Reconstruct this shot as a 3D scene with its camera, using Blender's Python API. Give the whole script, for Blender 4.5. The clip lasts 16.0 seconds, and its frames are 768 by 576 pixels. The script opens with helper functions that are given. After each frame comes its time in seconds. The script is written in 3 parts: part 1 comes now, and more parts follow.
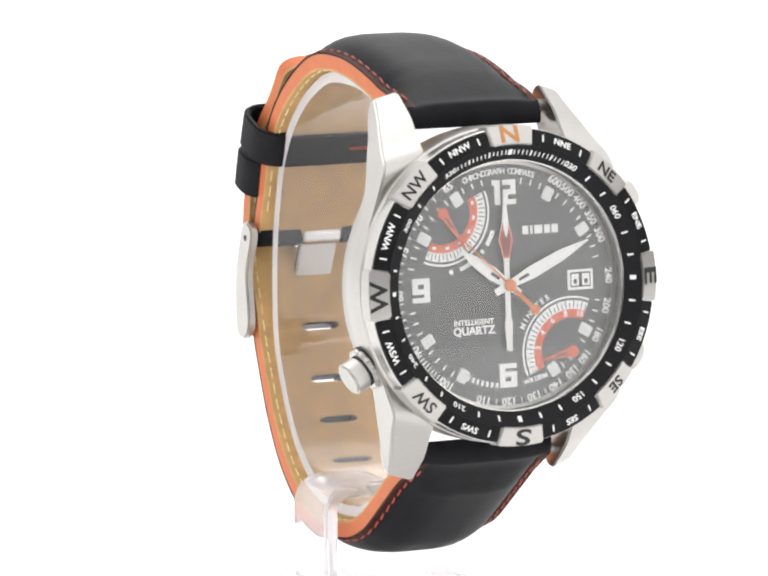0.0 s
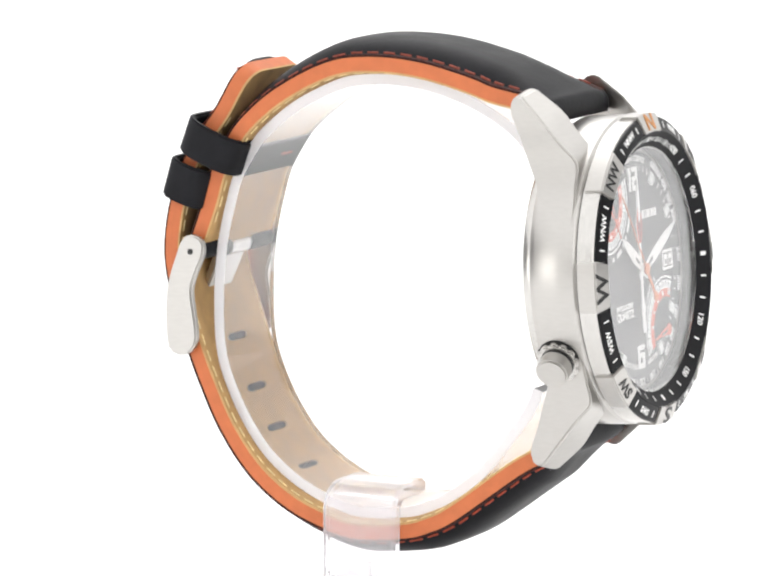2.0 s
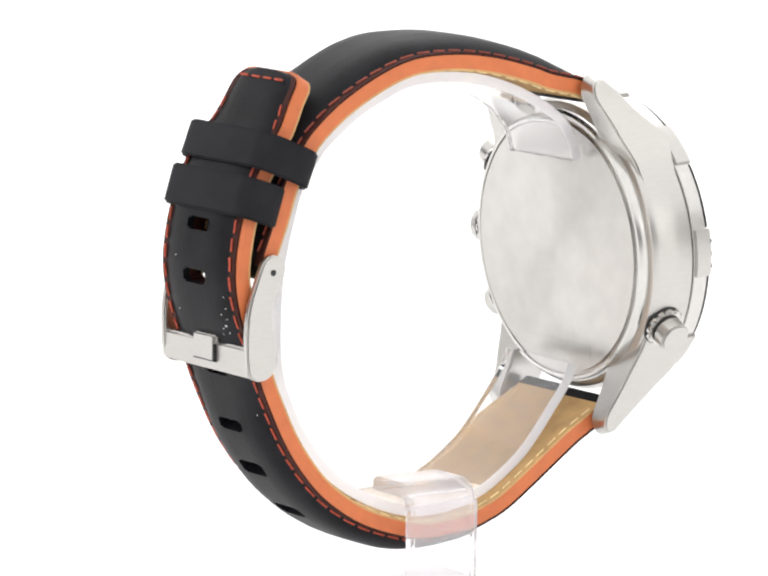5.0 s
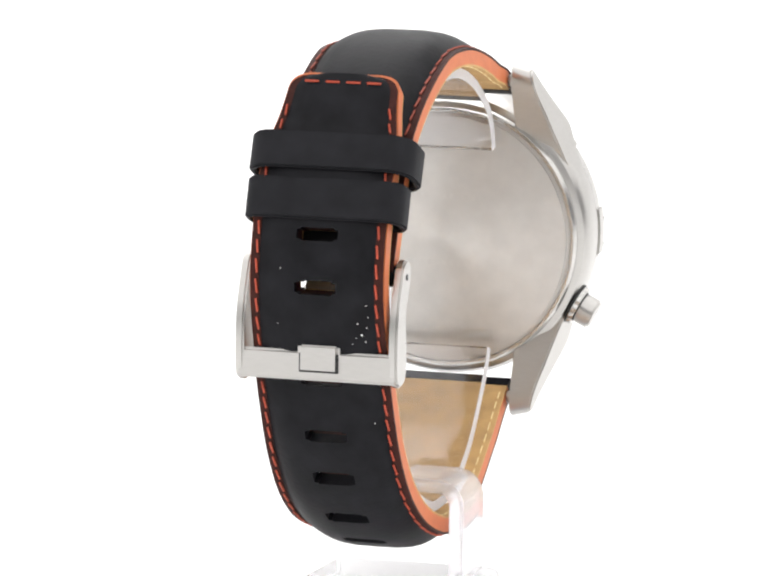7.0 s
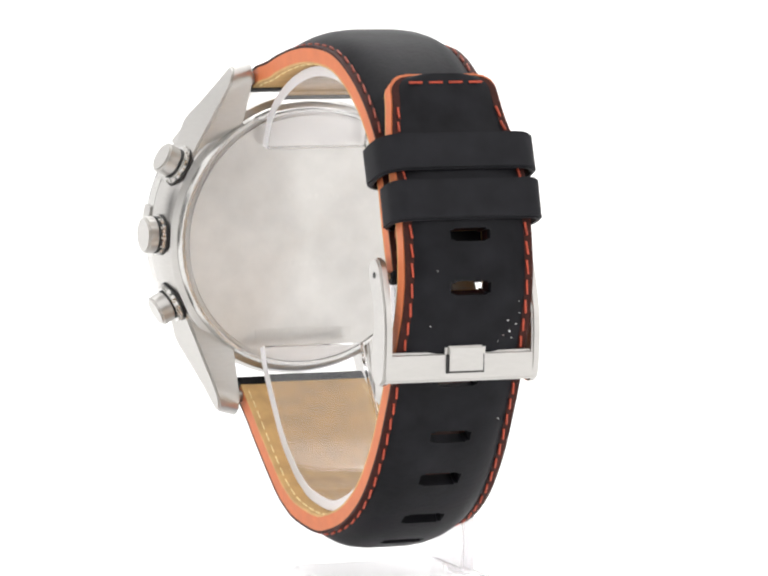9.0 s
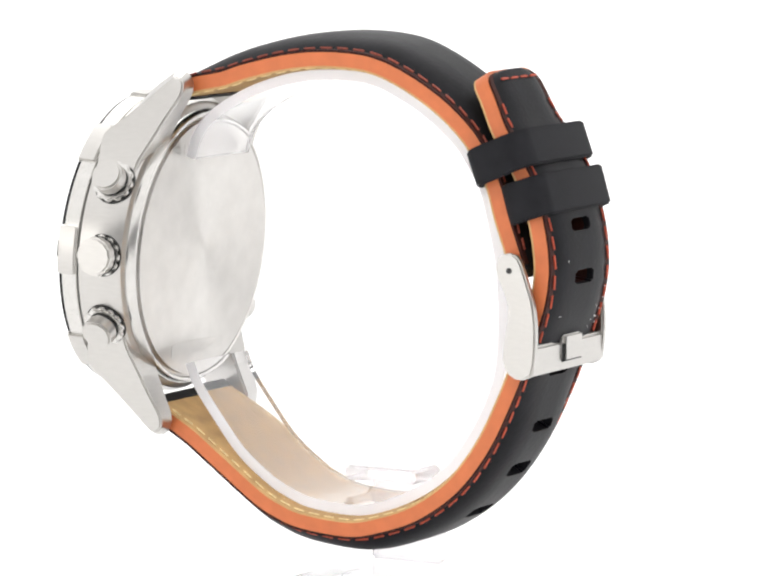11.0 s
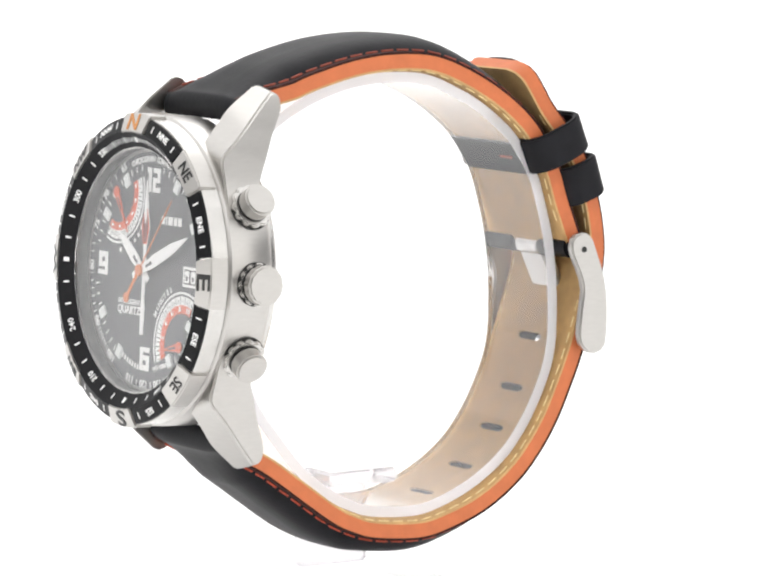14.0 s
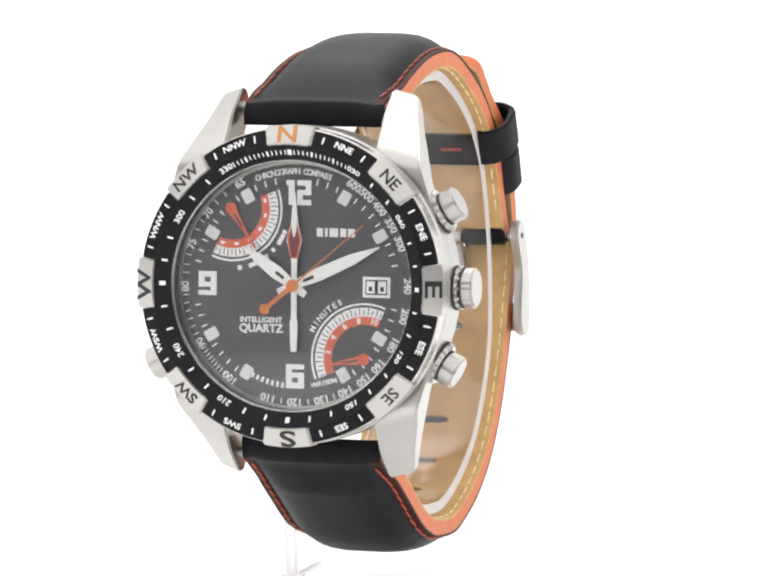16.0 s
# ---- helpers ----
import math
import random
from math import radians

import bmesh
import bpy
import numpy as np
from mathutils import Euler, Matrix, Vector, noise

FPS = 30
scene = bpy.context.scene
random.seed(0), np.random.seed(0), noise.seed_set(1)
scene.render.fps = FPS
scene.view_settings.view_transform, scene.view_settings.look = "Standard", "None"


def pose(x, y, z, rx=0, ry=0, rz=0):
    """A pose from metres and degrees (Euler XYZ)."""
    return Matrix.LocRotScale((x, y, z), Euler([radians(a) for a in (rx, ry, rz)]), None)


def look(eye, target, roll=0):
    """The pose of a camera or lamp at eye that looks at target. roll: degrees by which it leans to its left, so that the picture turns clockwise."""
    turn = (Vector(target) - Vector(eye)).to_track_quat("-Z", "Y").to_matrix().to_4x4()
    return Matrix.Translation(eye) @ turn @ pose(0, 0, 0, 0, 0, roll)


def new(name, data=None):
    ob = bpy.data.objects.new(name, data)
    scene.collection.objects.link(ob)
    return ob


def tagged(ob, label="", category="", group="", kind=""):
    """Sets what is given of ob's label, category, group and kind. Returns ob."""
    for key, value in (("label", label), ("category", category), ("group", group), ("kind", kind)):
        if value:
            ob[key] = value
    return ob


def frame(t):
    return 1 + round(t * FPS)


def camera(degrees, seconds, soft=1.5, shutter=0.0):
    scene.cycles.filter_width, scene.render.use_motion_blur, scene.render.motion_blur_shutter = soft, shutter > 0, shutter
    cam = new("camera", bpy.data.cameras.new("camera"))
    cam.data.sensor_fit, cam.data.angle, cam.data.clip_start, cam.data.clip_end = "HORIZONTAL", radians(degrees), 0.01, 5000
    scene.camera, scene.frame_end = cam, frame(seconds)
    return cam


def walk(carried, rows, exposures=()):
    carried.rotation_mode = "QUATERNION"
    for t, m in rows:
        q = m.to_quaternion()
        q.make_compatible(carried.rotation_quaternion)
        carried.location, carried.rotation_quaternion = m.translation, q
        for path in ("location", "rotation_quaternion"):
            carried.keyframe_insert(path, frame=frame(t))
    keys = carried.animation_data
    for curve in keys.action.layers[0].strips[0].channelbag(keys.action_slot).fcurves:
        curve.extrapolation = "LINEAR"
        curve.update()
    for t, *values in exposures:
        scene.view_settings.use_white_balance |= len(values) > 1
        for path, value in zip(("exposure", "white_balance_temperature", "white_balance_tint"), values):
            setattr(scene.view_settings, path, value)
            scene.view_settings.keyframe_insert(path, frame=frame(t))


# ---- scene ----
MM = 0.001

# ---- camera: stands still while the turntable goes round ----
cam = camera(8.967, 16.0, soft=2.3)
EYE = pose(-0.0002, -0.71917, 0.08969, 90 - 7.1085) @ pose(0, 0, 0, 0, 0, 0.232)
walk(cam, [(0.0, EYE), (16.0, EYE)])

# ---- light: a white cove, two softboxes in front, two added lamps above and behind ----
world = bpy.data.worlds.new("studio")
scene.world = world
world.use_nodes = True
world.node_tree.nodes["Background"].inputs[0].default_value = (1.0, 0.99, 0.985, 1)
world.node_tree.nodes["Background"].inputs[1].default_value = 1.5


def softbox(eye, target, size, watts, colour):
    lamp = bpy.data.lights.new("softbox", "AREA")
    lamp.shape, lamp.size, lamp.energy, lamp.color = "SQUARE", size, watts, colour
    ob = new("softbox", lamp)
    ob.matrix_world = look(eye, target)
    return ob


softbox((-1.14, -0.68, 0.02), (0, 0, 0), 0.55, 2.9, (1.0, 0.98, 0.95))
softbox((1.11, -0.8, 0.02), (0, 0, 0), 0.9, 3.3, (1.0, 0.98, 0.95))
softbox((0.0, 0.3, 1.5), (0, 0, 0), 1.2, 4.6, (1.0, 0.99, 0.98))
softbox((0.0, 1.1, 1.1), (0, 0.75, -0.04), 0.9, 6.0, (1.0, 0.99, 0.98))     # added out of view to brighten the floor behind


# ---- materials ----
def material(name, base, rough, metal=0.0, grain=0.0, scale=400.0, bump=0.0, bump_scale=2000.0, stretch=None, **more):
    m = bpy.data.materials.new(name)
    m.use_nodes = True
    nt = m.node_tree
    b = nt.nodes["Principled BSDF"]
    b.inputs["Base Color"].default_value = (*base, 1)
    b.inputs["Roughness"].default_value = rough
    b.inputs["Metallic"].default_value = metal
    for key, value in more.items():
        b.inputs[key.replace("_", " ")].default_value = value
    co = nt.nodes.new("ShaderNodeTexCoord")
    if grain:
        big = nt.nodes.new("ShaderNodeTexNoise")
        big.inputs["Scale"].default_value, big.inputs["Detail"].default_value = scale, 6
        if stretch:
            mp = nt.nodes.new("ShaderNodeMapping")
            mp.inputs["Scale"].default_value = stretch
            nt.links.new(co.outputs["Object"], mp.inputs["Vector"])
            nt.links.new(mp.outputs["Vector"], big.inputs["Vector"])
        else:
            nt.links.new(co.outputs["Object"], big.inputs["Vector"])
        ramp = nt.nodes.new("ShaderNodeValToRGB")
        ramp.color_ramp.elements[0].position, ramp.color_ramp.elements[1].position = 0.3, 0.7
        ramp.color_ramp.elements[0].color = (*[c * (1 - grain) for c in base], 1)
        ramp.color_ramp.elements[1].color = (*[min(1, c * (1 + grain)) for c in base], 1)
        nt.links.new(big.outputs["Fac"], ramp.inputs["Fac"])
        nt.links.new(ramp.outputs["Color"], b.inputs["Base Color"])
        rr = nt.nodes.new("ShaderNodeMapRange")
        rr.inputs["To Min"].default_value, rr.inputs["To Max"].default_value = rough * (1 - grain * 0.5), min(1, rough * (1 + grain * 0.5))
        nt.links.new(big.outputs["Fac"], rr.inputs["Value"])
        nt.links.new(rr.outputs["Result"], b.inputs["Roughness"])
    if bump:
        fine = nt.nodes.new("ShaderNodeTexNoise")
        fine.inputs["Scale"].default_value, fine.inputs["Detail"].default_value = bump_scale, 4
        nt.links.new(co.outputs["Object"], fine.inputs["Vector"])
        bn = nt.nodes.new("ShaderNodeBump")
        bn.inputs["Strength"].default_value, bn.inputs["Distance"].default_value = bump, 0.00008
        nt.links.new(fine.outputs["Fac"], bn.inputs["Height"])
        nt.links.new(bn.outputs["Normal"], b.inputs["Normal"])
    return m


M_BLACK = material("black_leather", (0.0095, 0.0095, 0.0115), 0.46, grain=0.35, scale=220, bump=0.45, bump_scale=1500, Specular_IOR_Level=0.1)
M_KEEPER = material("black_rubbery_leather", (0.013, 0.013, 0.0155), 0.6, grain=0.2, scale=300, bump=0.3, bump_scale=3500, Specular_IOR_Level=0.13)
M_EDGE = material("orange_edge_paint", (0.58, 0.155, 0.05), 0.55, grain=0.07, scale=500, bump=0.4, bump_scale=1800)
M_LINING = material("tan_lining", (0.55, 0.345, 0.145), 0.8, grain=0.14, scale=350, bump=0.5, bump_scale=2600)
M_THREAD = material("orange_thread", (0.46, 0.065, 0.028), 0.6, grain=0.2, scale=1500)
M_DKTHREAD = material("rust_thread", (0.30, 0.055, 0.03), 0.6, grain=0.2, scale=1500)
M_MARGIN = material("burnished_margin", (0.042, 0.012, 0.009), 0.6, grain=0.3, scale=700, bump=0.4, bump_scale=2600, Specular_IOR_Level=0.15)
M_YARN = material("straw_thread", (0.82, 0.68, 0.36), 0.7, grain=0.2, scale=1500)
M_STEEL = material("brushed_steel", (0.515, 0.502, 0.482), 0.32, 1.0, grain=0.025, scale=1.0, stretch=(600, 600, 2500), bump=0.05, bump_scale=5000)
M_POLISH = material("polished_steel", (0.58, 0.57, 0.55), 0.26, 1.0, grain=0.04, scale=700)
M_ENAMEL = material("black_enamel", (0.009, 0.009, 0.010), 0.3, grain=0.2, scale=500, Specular_IOR_Level=0.12)
M_DIAL = material("charcoal_dial", (0.056, 0.057, 0.064), 0.40, grain=0.24, scale=1.0, stretch=(4200, 300, 60))
M_RING = material("dark_ring", (0.012, 0.012, 0.0135), 0.5, grain=0.12, scale=900, Specular_IOR_Level=0.12)
M_WHITE = material("white_print", (0.90, 0.90, 0.89), 0.5, grain=0.03, scale=1500)
M_LUME = material("pale_lume", (0.78, 0.80, 0.79), 0.5, grain=0.06, scale=1500)
M_RED = material("orange_red_print", (0.70, 0.13, 0.06), 0.5, grain=0.06, scale=1500)
M_DKRED = material("dark_red_infill", (0.16, 0.02, 0.015), 0.5, grain=0.06, scale=1500)
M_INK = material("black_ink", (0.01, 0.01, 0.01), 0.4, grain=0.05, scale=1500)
M_SECONDS = material("orange_lacquer", (0.68, 0.20, 0.05), 0.45, grain=0.05, scale=1500)
M_GOLD = material("orange_ink", (0.52, 0.22, 0.06), 0.45, grain=0.05, scale=1500)
M_CRYSTAL = material("crystal", (1, 1, 1), 0.0, Transmission_Weight=1.0, IOR=1.35, Coat_Weight=0.8, Coat_IOR=1.5, Coat_Roughness=0.2)
M_ACRYLIC = material("clear_acrylic", (0.985, 0.98, 0.99), 0.03, Transmission_Weight=1.0, IOR=1.35, Coat_Weight=0.35, Coat_IOR=1.6, Coat_Roughness=0.06)
M_CLEAR = material("thin_clear_acrylic", (0.985, 0.98, 0.99), 0.04, Transmission_Weight=0.95, IOR=1.12)
# lowered transmission paints a whitish veil of glare into the clear bar
M_POST = material("veiled_acrylic_bar", (0.97, 0.955, 0.975), 0.06, Transmission_Weight=0.78, IOR=1.25)
M_FROST = material("frosted_acrylic", (0.99, 0.98, 0.99), 0.5, grain=0.01, scale=800, Transmission_Weight=0.62, IOR=1.1)
M_BACK = material("radial_brushed_steel", (0.58, 0.565, 0.545), 0.38, 1.0, grain=0.05, scale=300, Anisotropic=0.72, Anisotropic_Rotation=0.25)
radial = M_BACK.node_tree.nodes.new("ShaderNodeTangent")
radial.direction_type, radial.axis = "RADIAL", "Z"
M_BACK.node_tree.links.new(radial.outputs[0], M_BACK.node_tree.nodes["Principled BSDF"].inputs["Tangent"])
M_FLOOR = material("white_cove", (0.9, 0.9, 0.9), 0.7, grain=0.02, scale=3)
M_PANEL = material("dark_panel_paint", (0.13, 0.13, 0.135), 0.9, grain=0.05, scale=3)


# ---- mesh helpers, all in millimetres ----
def part(name, bm, mat, parent, label="", at=None, smooth=True):
    """A bmesh in millimetres as one mesh object under a thing or a part."""
    bmesh.ops.recalc_face_normals(bm, faces=bm.faces)
    if at is not None:
        bm.transform(at)
    bm.transform(Matrix.Diagonal((MM, MM, MM, 1)))
    me = bpy.data.meshes.new(name)
    bm.to_mesh(me)
    bm.free()
    me.materials.append(mat)
    if smooth:
        me.shade_smooth()
        me.set_sharp_from_angle(angle=radians(35))
    ob = new(name, me)
    ob.parent = parent
    if label:
        ob["label"] = label
    return ob


def smoothstep(a, b, x):
    k = min(1.0, max(0.0, (x - a) / (b - a)))
    return k * k * (3 - 2 * k)


def lathe(profile, steps=96):
    """A closed ring of (radius, height) round z."""
    bm = bmesh.new()
    rings = []
    for k in range(steps):
        a = 2 * math.pi * k / steps
        rings.append([bm.verts.new((r * math.cos(a), r * math.sin(a), z)) for r, z in profile])
    n = len(profile)
    for k in range(steps):
        p, q = rings[k], rings[(k + 1) % steps]
        for i in range(n):
            j = (i + 1) % n
            bm.faces.new((p[i], p[j], q[j], q[i]))
    return bm


def disc(radius, z0, z1, steps=64, bevel=0.0, segs=2):
    bm = bmesh.new()
    bmesh.ops.create_cone(bm, cap_ends=True, segments=steps, radius1=radius, radius2=radius, depth=z1 - z0,
                          matrix=Matrix.Translation((0, 0, (z0 + z1) / 2)))
    if bevel:
        rim = [e for e in bm.edges if abs(e.verts[0].co.z - e.verts[1].co.z) < 1e-6 and e.calc_face_angle(0) > 1]
        bmesh.ops.bevel(bm, geom=rim, offset=bevel, segments=segs, affect="EDGES")
    return bm


def box(x0, x1, y0, y1, z0, z1, bevel=0.0, segs=2):
    bm = bmesh.new()
    bmesh.ops.create_cube(bm, size=1, matrix=Matrix.Translation(((x0 + x1) / 2, (y0 + y1) / 2, (z0 + z1) / 2))
                          @ Matrix.Diagonal((x1 - x0, y1 - y0, z1 - z0, 1)))
    if bevel:
        bmesh.ops.bevel(bm, geom=bm.edges[:], offset=bevel, segments=segs, affect="EDGES")
    return bm


def prism(outline, z0, z1, bevel=0.0, segs=2):
    """A polygon in x and y, extruded along z."""
    bm = bmesh.new()
    f = bm.faces.new([bm.verts.new((x, y, z0)) for x, y in outline])
    up = bmesh.ops.extrude_face_region(bm, geom=[f])["geom"]
    bmesh.ops.translate(bm, vec=(0, 0, z1 - z0), verts=[g for g in up if isinstance(g, bmesh.types.BMVert)])
    bmesh.ops.recalc_face_normals(bm, faces=bm.faces)
    if bevel:
        bmesh.ops.bevel(bm, geom=[e for e in bm.edges if e.calc_face_angle(0) > 0.3], offset=bevel, segments=segs, affect="EDGES")
    return bm


def sector(r0, r1, a0, a1, z0, z1, steps=16, r0b=None):
    """A piece of a ring between two angles in degrees."""
    inner = [(r0 * math.cos(radians(a0 + (a1 - a0) * k / steps)), r0 * math.sin(radians(a0 + (a1 - a0) * k / steps))) for k in range(steps + 1)]
    outer = [(r1 * math.cos(radians(a0 + (a1 - a0) * k / steps)), r1 * math.sin(radians(a0 + (a1 - a0) * k / steps))) for k in range(steps + 1)]
    return prism(outer + inner[::-1], z0, z1)


def join(target, bm, m=None):
    """Adds a bmesh to another."""
    if m is not None:
        bm.transform(m)
    me = bpy.data.meshes.new("piece")
    bm.to_mesh(me)
    bm.free()
    target.from_mesh(me)
    bpy.data.meshes.remove(me)


def curve(points, n):
    """n points evenly along a smooth line through the given points."""
    p = [Vector(q) for q in points]
    p = [2 * p[0] - p[1]] + p + [2 * p[-1] - p[-2]]
    fine = []
    for i in range(1, len(p) - 2):
        for k in range(16):
            t = k / 16
            fine.append(0.5 * ((2 * p[i]) + (p[i + 1] - p[i - 1]) * t + (2 * p[i - 1] - 5 * p[i] + 4 * p[i + 1] - p[i + 2]) * t * t
                               + (3 * p[i] - p[i - 1] - 3 * p[i + 1] + p[i + 2]) * t ** 3))
    fine.append(p[-2])
    length = [0.0]
    for a, b in zip(fine, fine[1:]):
        length.append(length[-1] + (b - a).length)
    out = []
    for k in range(n):
        s = length[-1] * k / (n - 1)
        i = max(0, min(len(fine) - 2, int(np.searchsorted(length, s)) - 1))
        t = (s - length[i]) / max(1e-9, length[i + 1] - length[i])
        out.append(fine[i].lerp(fine[i + 1], t))
    return out, length[-1]


FONT_CACHE = {}


def text_bm(words, size, bold=0.0, wide=1.0):
    """Flat letters of the built-in font, centred, in millimetres."""
    key = (words, size, bold)
    if key not in FONT_CACHE:
        cu = bpy.data.curves.new("letters", "FONT")
        cu.body, cu.size, cu.align_x, cu.align_y, cu.resolution_u, cu.offset, cu.extrude = words, size, "CENTER", "CENTER", 3, bold, 0.03
        ob = new("letters", cu)
        bpy.context.view_layer.update()
        FONT_CACHE[key] = bpy.data.meshes.new_from_object(ob.evaluated_get(bpy.context.evaluated_depsgraph_get()))
        bpy.data.objects.remove(ob)
        bpy.data.curves.remove(cu)
    bm = bmesh.new()
    bm.from_mesh(FONT_CACHE[key])
    if wide != 1.0:
        bm.transform(Matrix.Diagonal((wide, 1, 1, 1)))
    return bm


def around(radius, degrees, z=0.0):
    """At a clock angle (clockwise from twelve), tops outward."""
    a = radians(degrees)
    return pose(radius * math.sin(a), radius * math.cos(a), z, 0, 0, -degrees)


# ---- the studio ----
def studio():
    bm = bmesh.new()
    line = [(-3.2, -0.05), (2.0, -0.05)]
    line += [(2.0 + 1.0 * math.sin(radians(a)), -0.05 + 1.0 - 1.0 * math.cos(radians(a))) for a in range(9, 91, 9)]
    line += [(3.0, 3.0)]
    rows = [[bm.verts.new((x, y, z)) for y, z in line] for x in (-4.0, 4.0)]
    for i in range(len(line) - 1):
        bm.faces.new((rows[0][i], rows[1][i], rows[1][i + 1], rows[0][i + 1]))
    bm.transform(Matrix.Diagonal((1000, 1000, 1000, 1)))
    tagged(part("floor", bm, M_FLOOR, None), "seamless white photo cove sweeping up behind", "floor", kind="structure")
    # unseen panels, added so that steel and crystal reflect something dark
    for name, x0, x1, y0, y1, top in (("dark_panel_south", -2100, 2100, -3150, -3050, 950), ("dark_panel_west", -2200, -2100, -3150, 900, 700), ("dark_panel_east", 2100, 2200, -3150, 900, 700)):
        tagged(part(name, box(x0, x1, y0, y1, -50, top), M_PANEL, None, smooth=False), "unseen dark grey panel added for dark reflections", "wall", kind="structure")


studio()

# ---- the watch ----
watch = tagged(new("wrist_watch"), "steel compass chronograph wrist watch with black orange-edged leather strap, buckled", "watch")
CASE = Matrix.Translation((0.35, -43.5, 5.3)) @ pose(0, 0, 0, 0, 0, 1.0) @ Matrix(((1, 0, 0, 0), (0, math.sin(radians(3.77)), -math.cos(radians(3.77)), 0),
                                                      (0, math.cos(radians(3.77)), math.sin(radians(3.77)), 0), (0, 0, 0, 1)))
DIAL_Z = -3.6


def case_part(name, bm, mat, parent, label="", smooth=True):
    return part(name, bm, mat, parent, label, CASE, smooth)


def make_case():
    # middle of the case, with a waist and a chamfer
    case = case_part("case", lathe([(17.0, -3.49), (21.9, -3.49), (22.35, -3.9), (22.4, -6.0), (22.35, -9.7), (21.8, -10.7), (20.9, -11.1), (17.0, -11.1)], 128),
                     M_STEEL, watch, "brushed steel case")
    back = part("case_back", disc(19.9, -12.6, -10.8, 96, 0.5), M_BACK, case, "radially brushed steel case back")
    m = CASE.copy()
    m.translation *= MM
    back.matrix_basis = m
    # engraving that cannot be read, as faint bars, and two case-opener notches
    bm = bmesh.new()
    for y in (6.2, -4.2):
        for k in range(9):
            join(bm, box(-5.0 + k * 1.15, -4.4 + k * 1.15, y - 0.4, y + 0.4, -12.615, -12.58))
    tagged(case_part("engraving", bm, M_BACK, case, "faint engraved lines", False), kind="stuff")
    for y in (15.2, -15.2):
        case_part("notch", box(-8.0, 8.0, y - 0.9, y + 0.9, -12.66, -12.5, 0.05), M_BACK, case, "raised opener ridge")
    case_part("back_ring", lathe([(20.0, -10.9), (20.9, -10.9), (20.9, -11.7), (20.5, -12.3), (20.0, -12.3)]), M_POLISH, case)
    # sections from the flank to the tip: outer y, top, bottom, half width at top and bottom; inner y, top, bottom
    sections = ((6.0, -4.1, -9.4, 21.4, 21.4, 6.0, -4.6, -9.8), (9.0, -4.05, -9.85, 20.5, 20.3, 9.0, -4.6, -10.0), (12.0, -4.05, -10.3, 19.4, 18.8, 12.0, -4.6, -10.4),
                (14.1, -4.05, -10.6, 18.7, 17.9, 14.1, -4.6, -10.7), (17.2, -4.1, -12.0, 17.8, 16.9, 18.6, -4.6, -12.6), (19.5, -6.5, -13.0, 17.0, 16.2, 21.6, -6.6, -14.0),
                (21.6, -8.7, -14.0, 16.2, 15.5, 24.0, -8.3, -15.2), (24.0, -11.05, -15.2, 15.3, 14.9, 25.6, -10.1, -15.3), (25.9, -12.9, -15.15, 14.7, 14.5, 26.8, -11.6, -14.7),
                (26.6, -13.6, -14.3, 14.4, 14.3, 27.5, -12.4, -13.8))
    # the neck is drawn smooth between the sections
    fine = []
    for k in range(len(sections) - 1):
        a, b, c, d = (sections[min(max(k + q, 0), len(sections) - 1)] for q in (-1, 0, 1, 2))
        for t in (0.0, 1 / 3, 2 / 3):
            fine.append([0.5 * (2 * q + (r - p) * t + (2 * p - 5 * q + 4 * r - u) * t * t + (3 * q - p - 3 * r + u) * t ** 3) for p, q, r, u in zip(a, b, c, d)])
    sections = fine + [sections[-1]]
    # black ring that paints the shade in the gap under the bezel
    case_part("bezel_gap_shade", lathe([(20.5, -3.5), (21.95, -3.5), (21.95, -3.38), (20.5, -3.38)]), M_INK, case, "black ring for the shade in the gap under the bezel")
    for sx in (-1, 1):
        for sy in (-1, 1):
            bm = bmesh.new()
            rings = []
            for yo, zt, zb, xt, xb, yi, it, ib in sections:
                rings.append([bm.verts.new(v) for v in ((sx * xt, sy * yo, zt), (sx * xb, sy * yo, zb), (sx * 11.15, sy * yi, ib), (sx * 11.15, sy * yi, it))])
            bm.faces.new(rings[0])
            bm.faces.new(rings[-1])
            for p, q in zip(rings, rings[1:]):
                for i in range(4):
                    bm.faces.new((p[i], p[(i + 1) % 4], q[(i + 1) % 4], q[i]))
            bmesh.ops.recalc_face_normals(bm, faces=bm.faces)
            rails = [bm.edges.get((p[i], q[i])) for p, q in zip(rings, rings[1:]) for i in range(4)]
            rails += [bm.edges.get((rings[-1][i], rings[-1][(i + 1) % 4])) for i in range(4)]
            bmesh.ops.bevel(bm, geom=rails, offset=0.28, segments=2, affect="EDGES")
            case_part("lug", bm, M_STEEL, case)
    for sy in (-1, 1):
        bm = disc(0.9, -11.2, 11.2, 16)
        case_part("spring_bar", spin(bm, pose(0, sy * 24.6, -13.0, 0, 90, 0)), M_STEEL, case)
    return case


def spin(bm, m):
    bm.transform(m)
    return bm


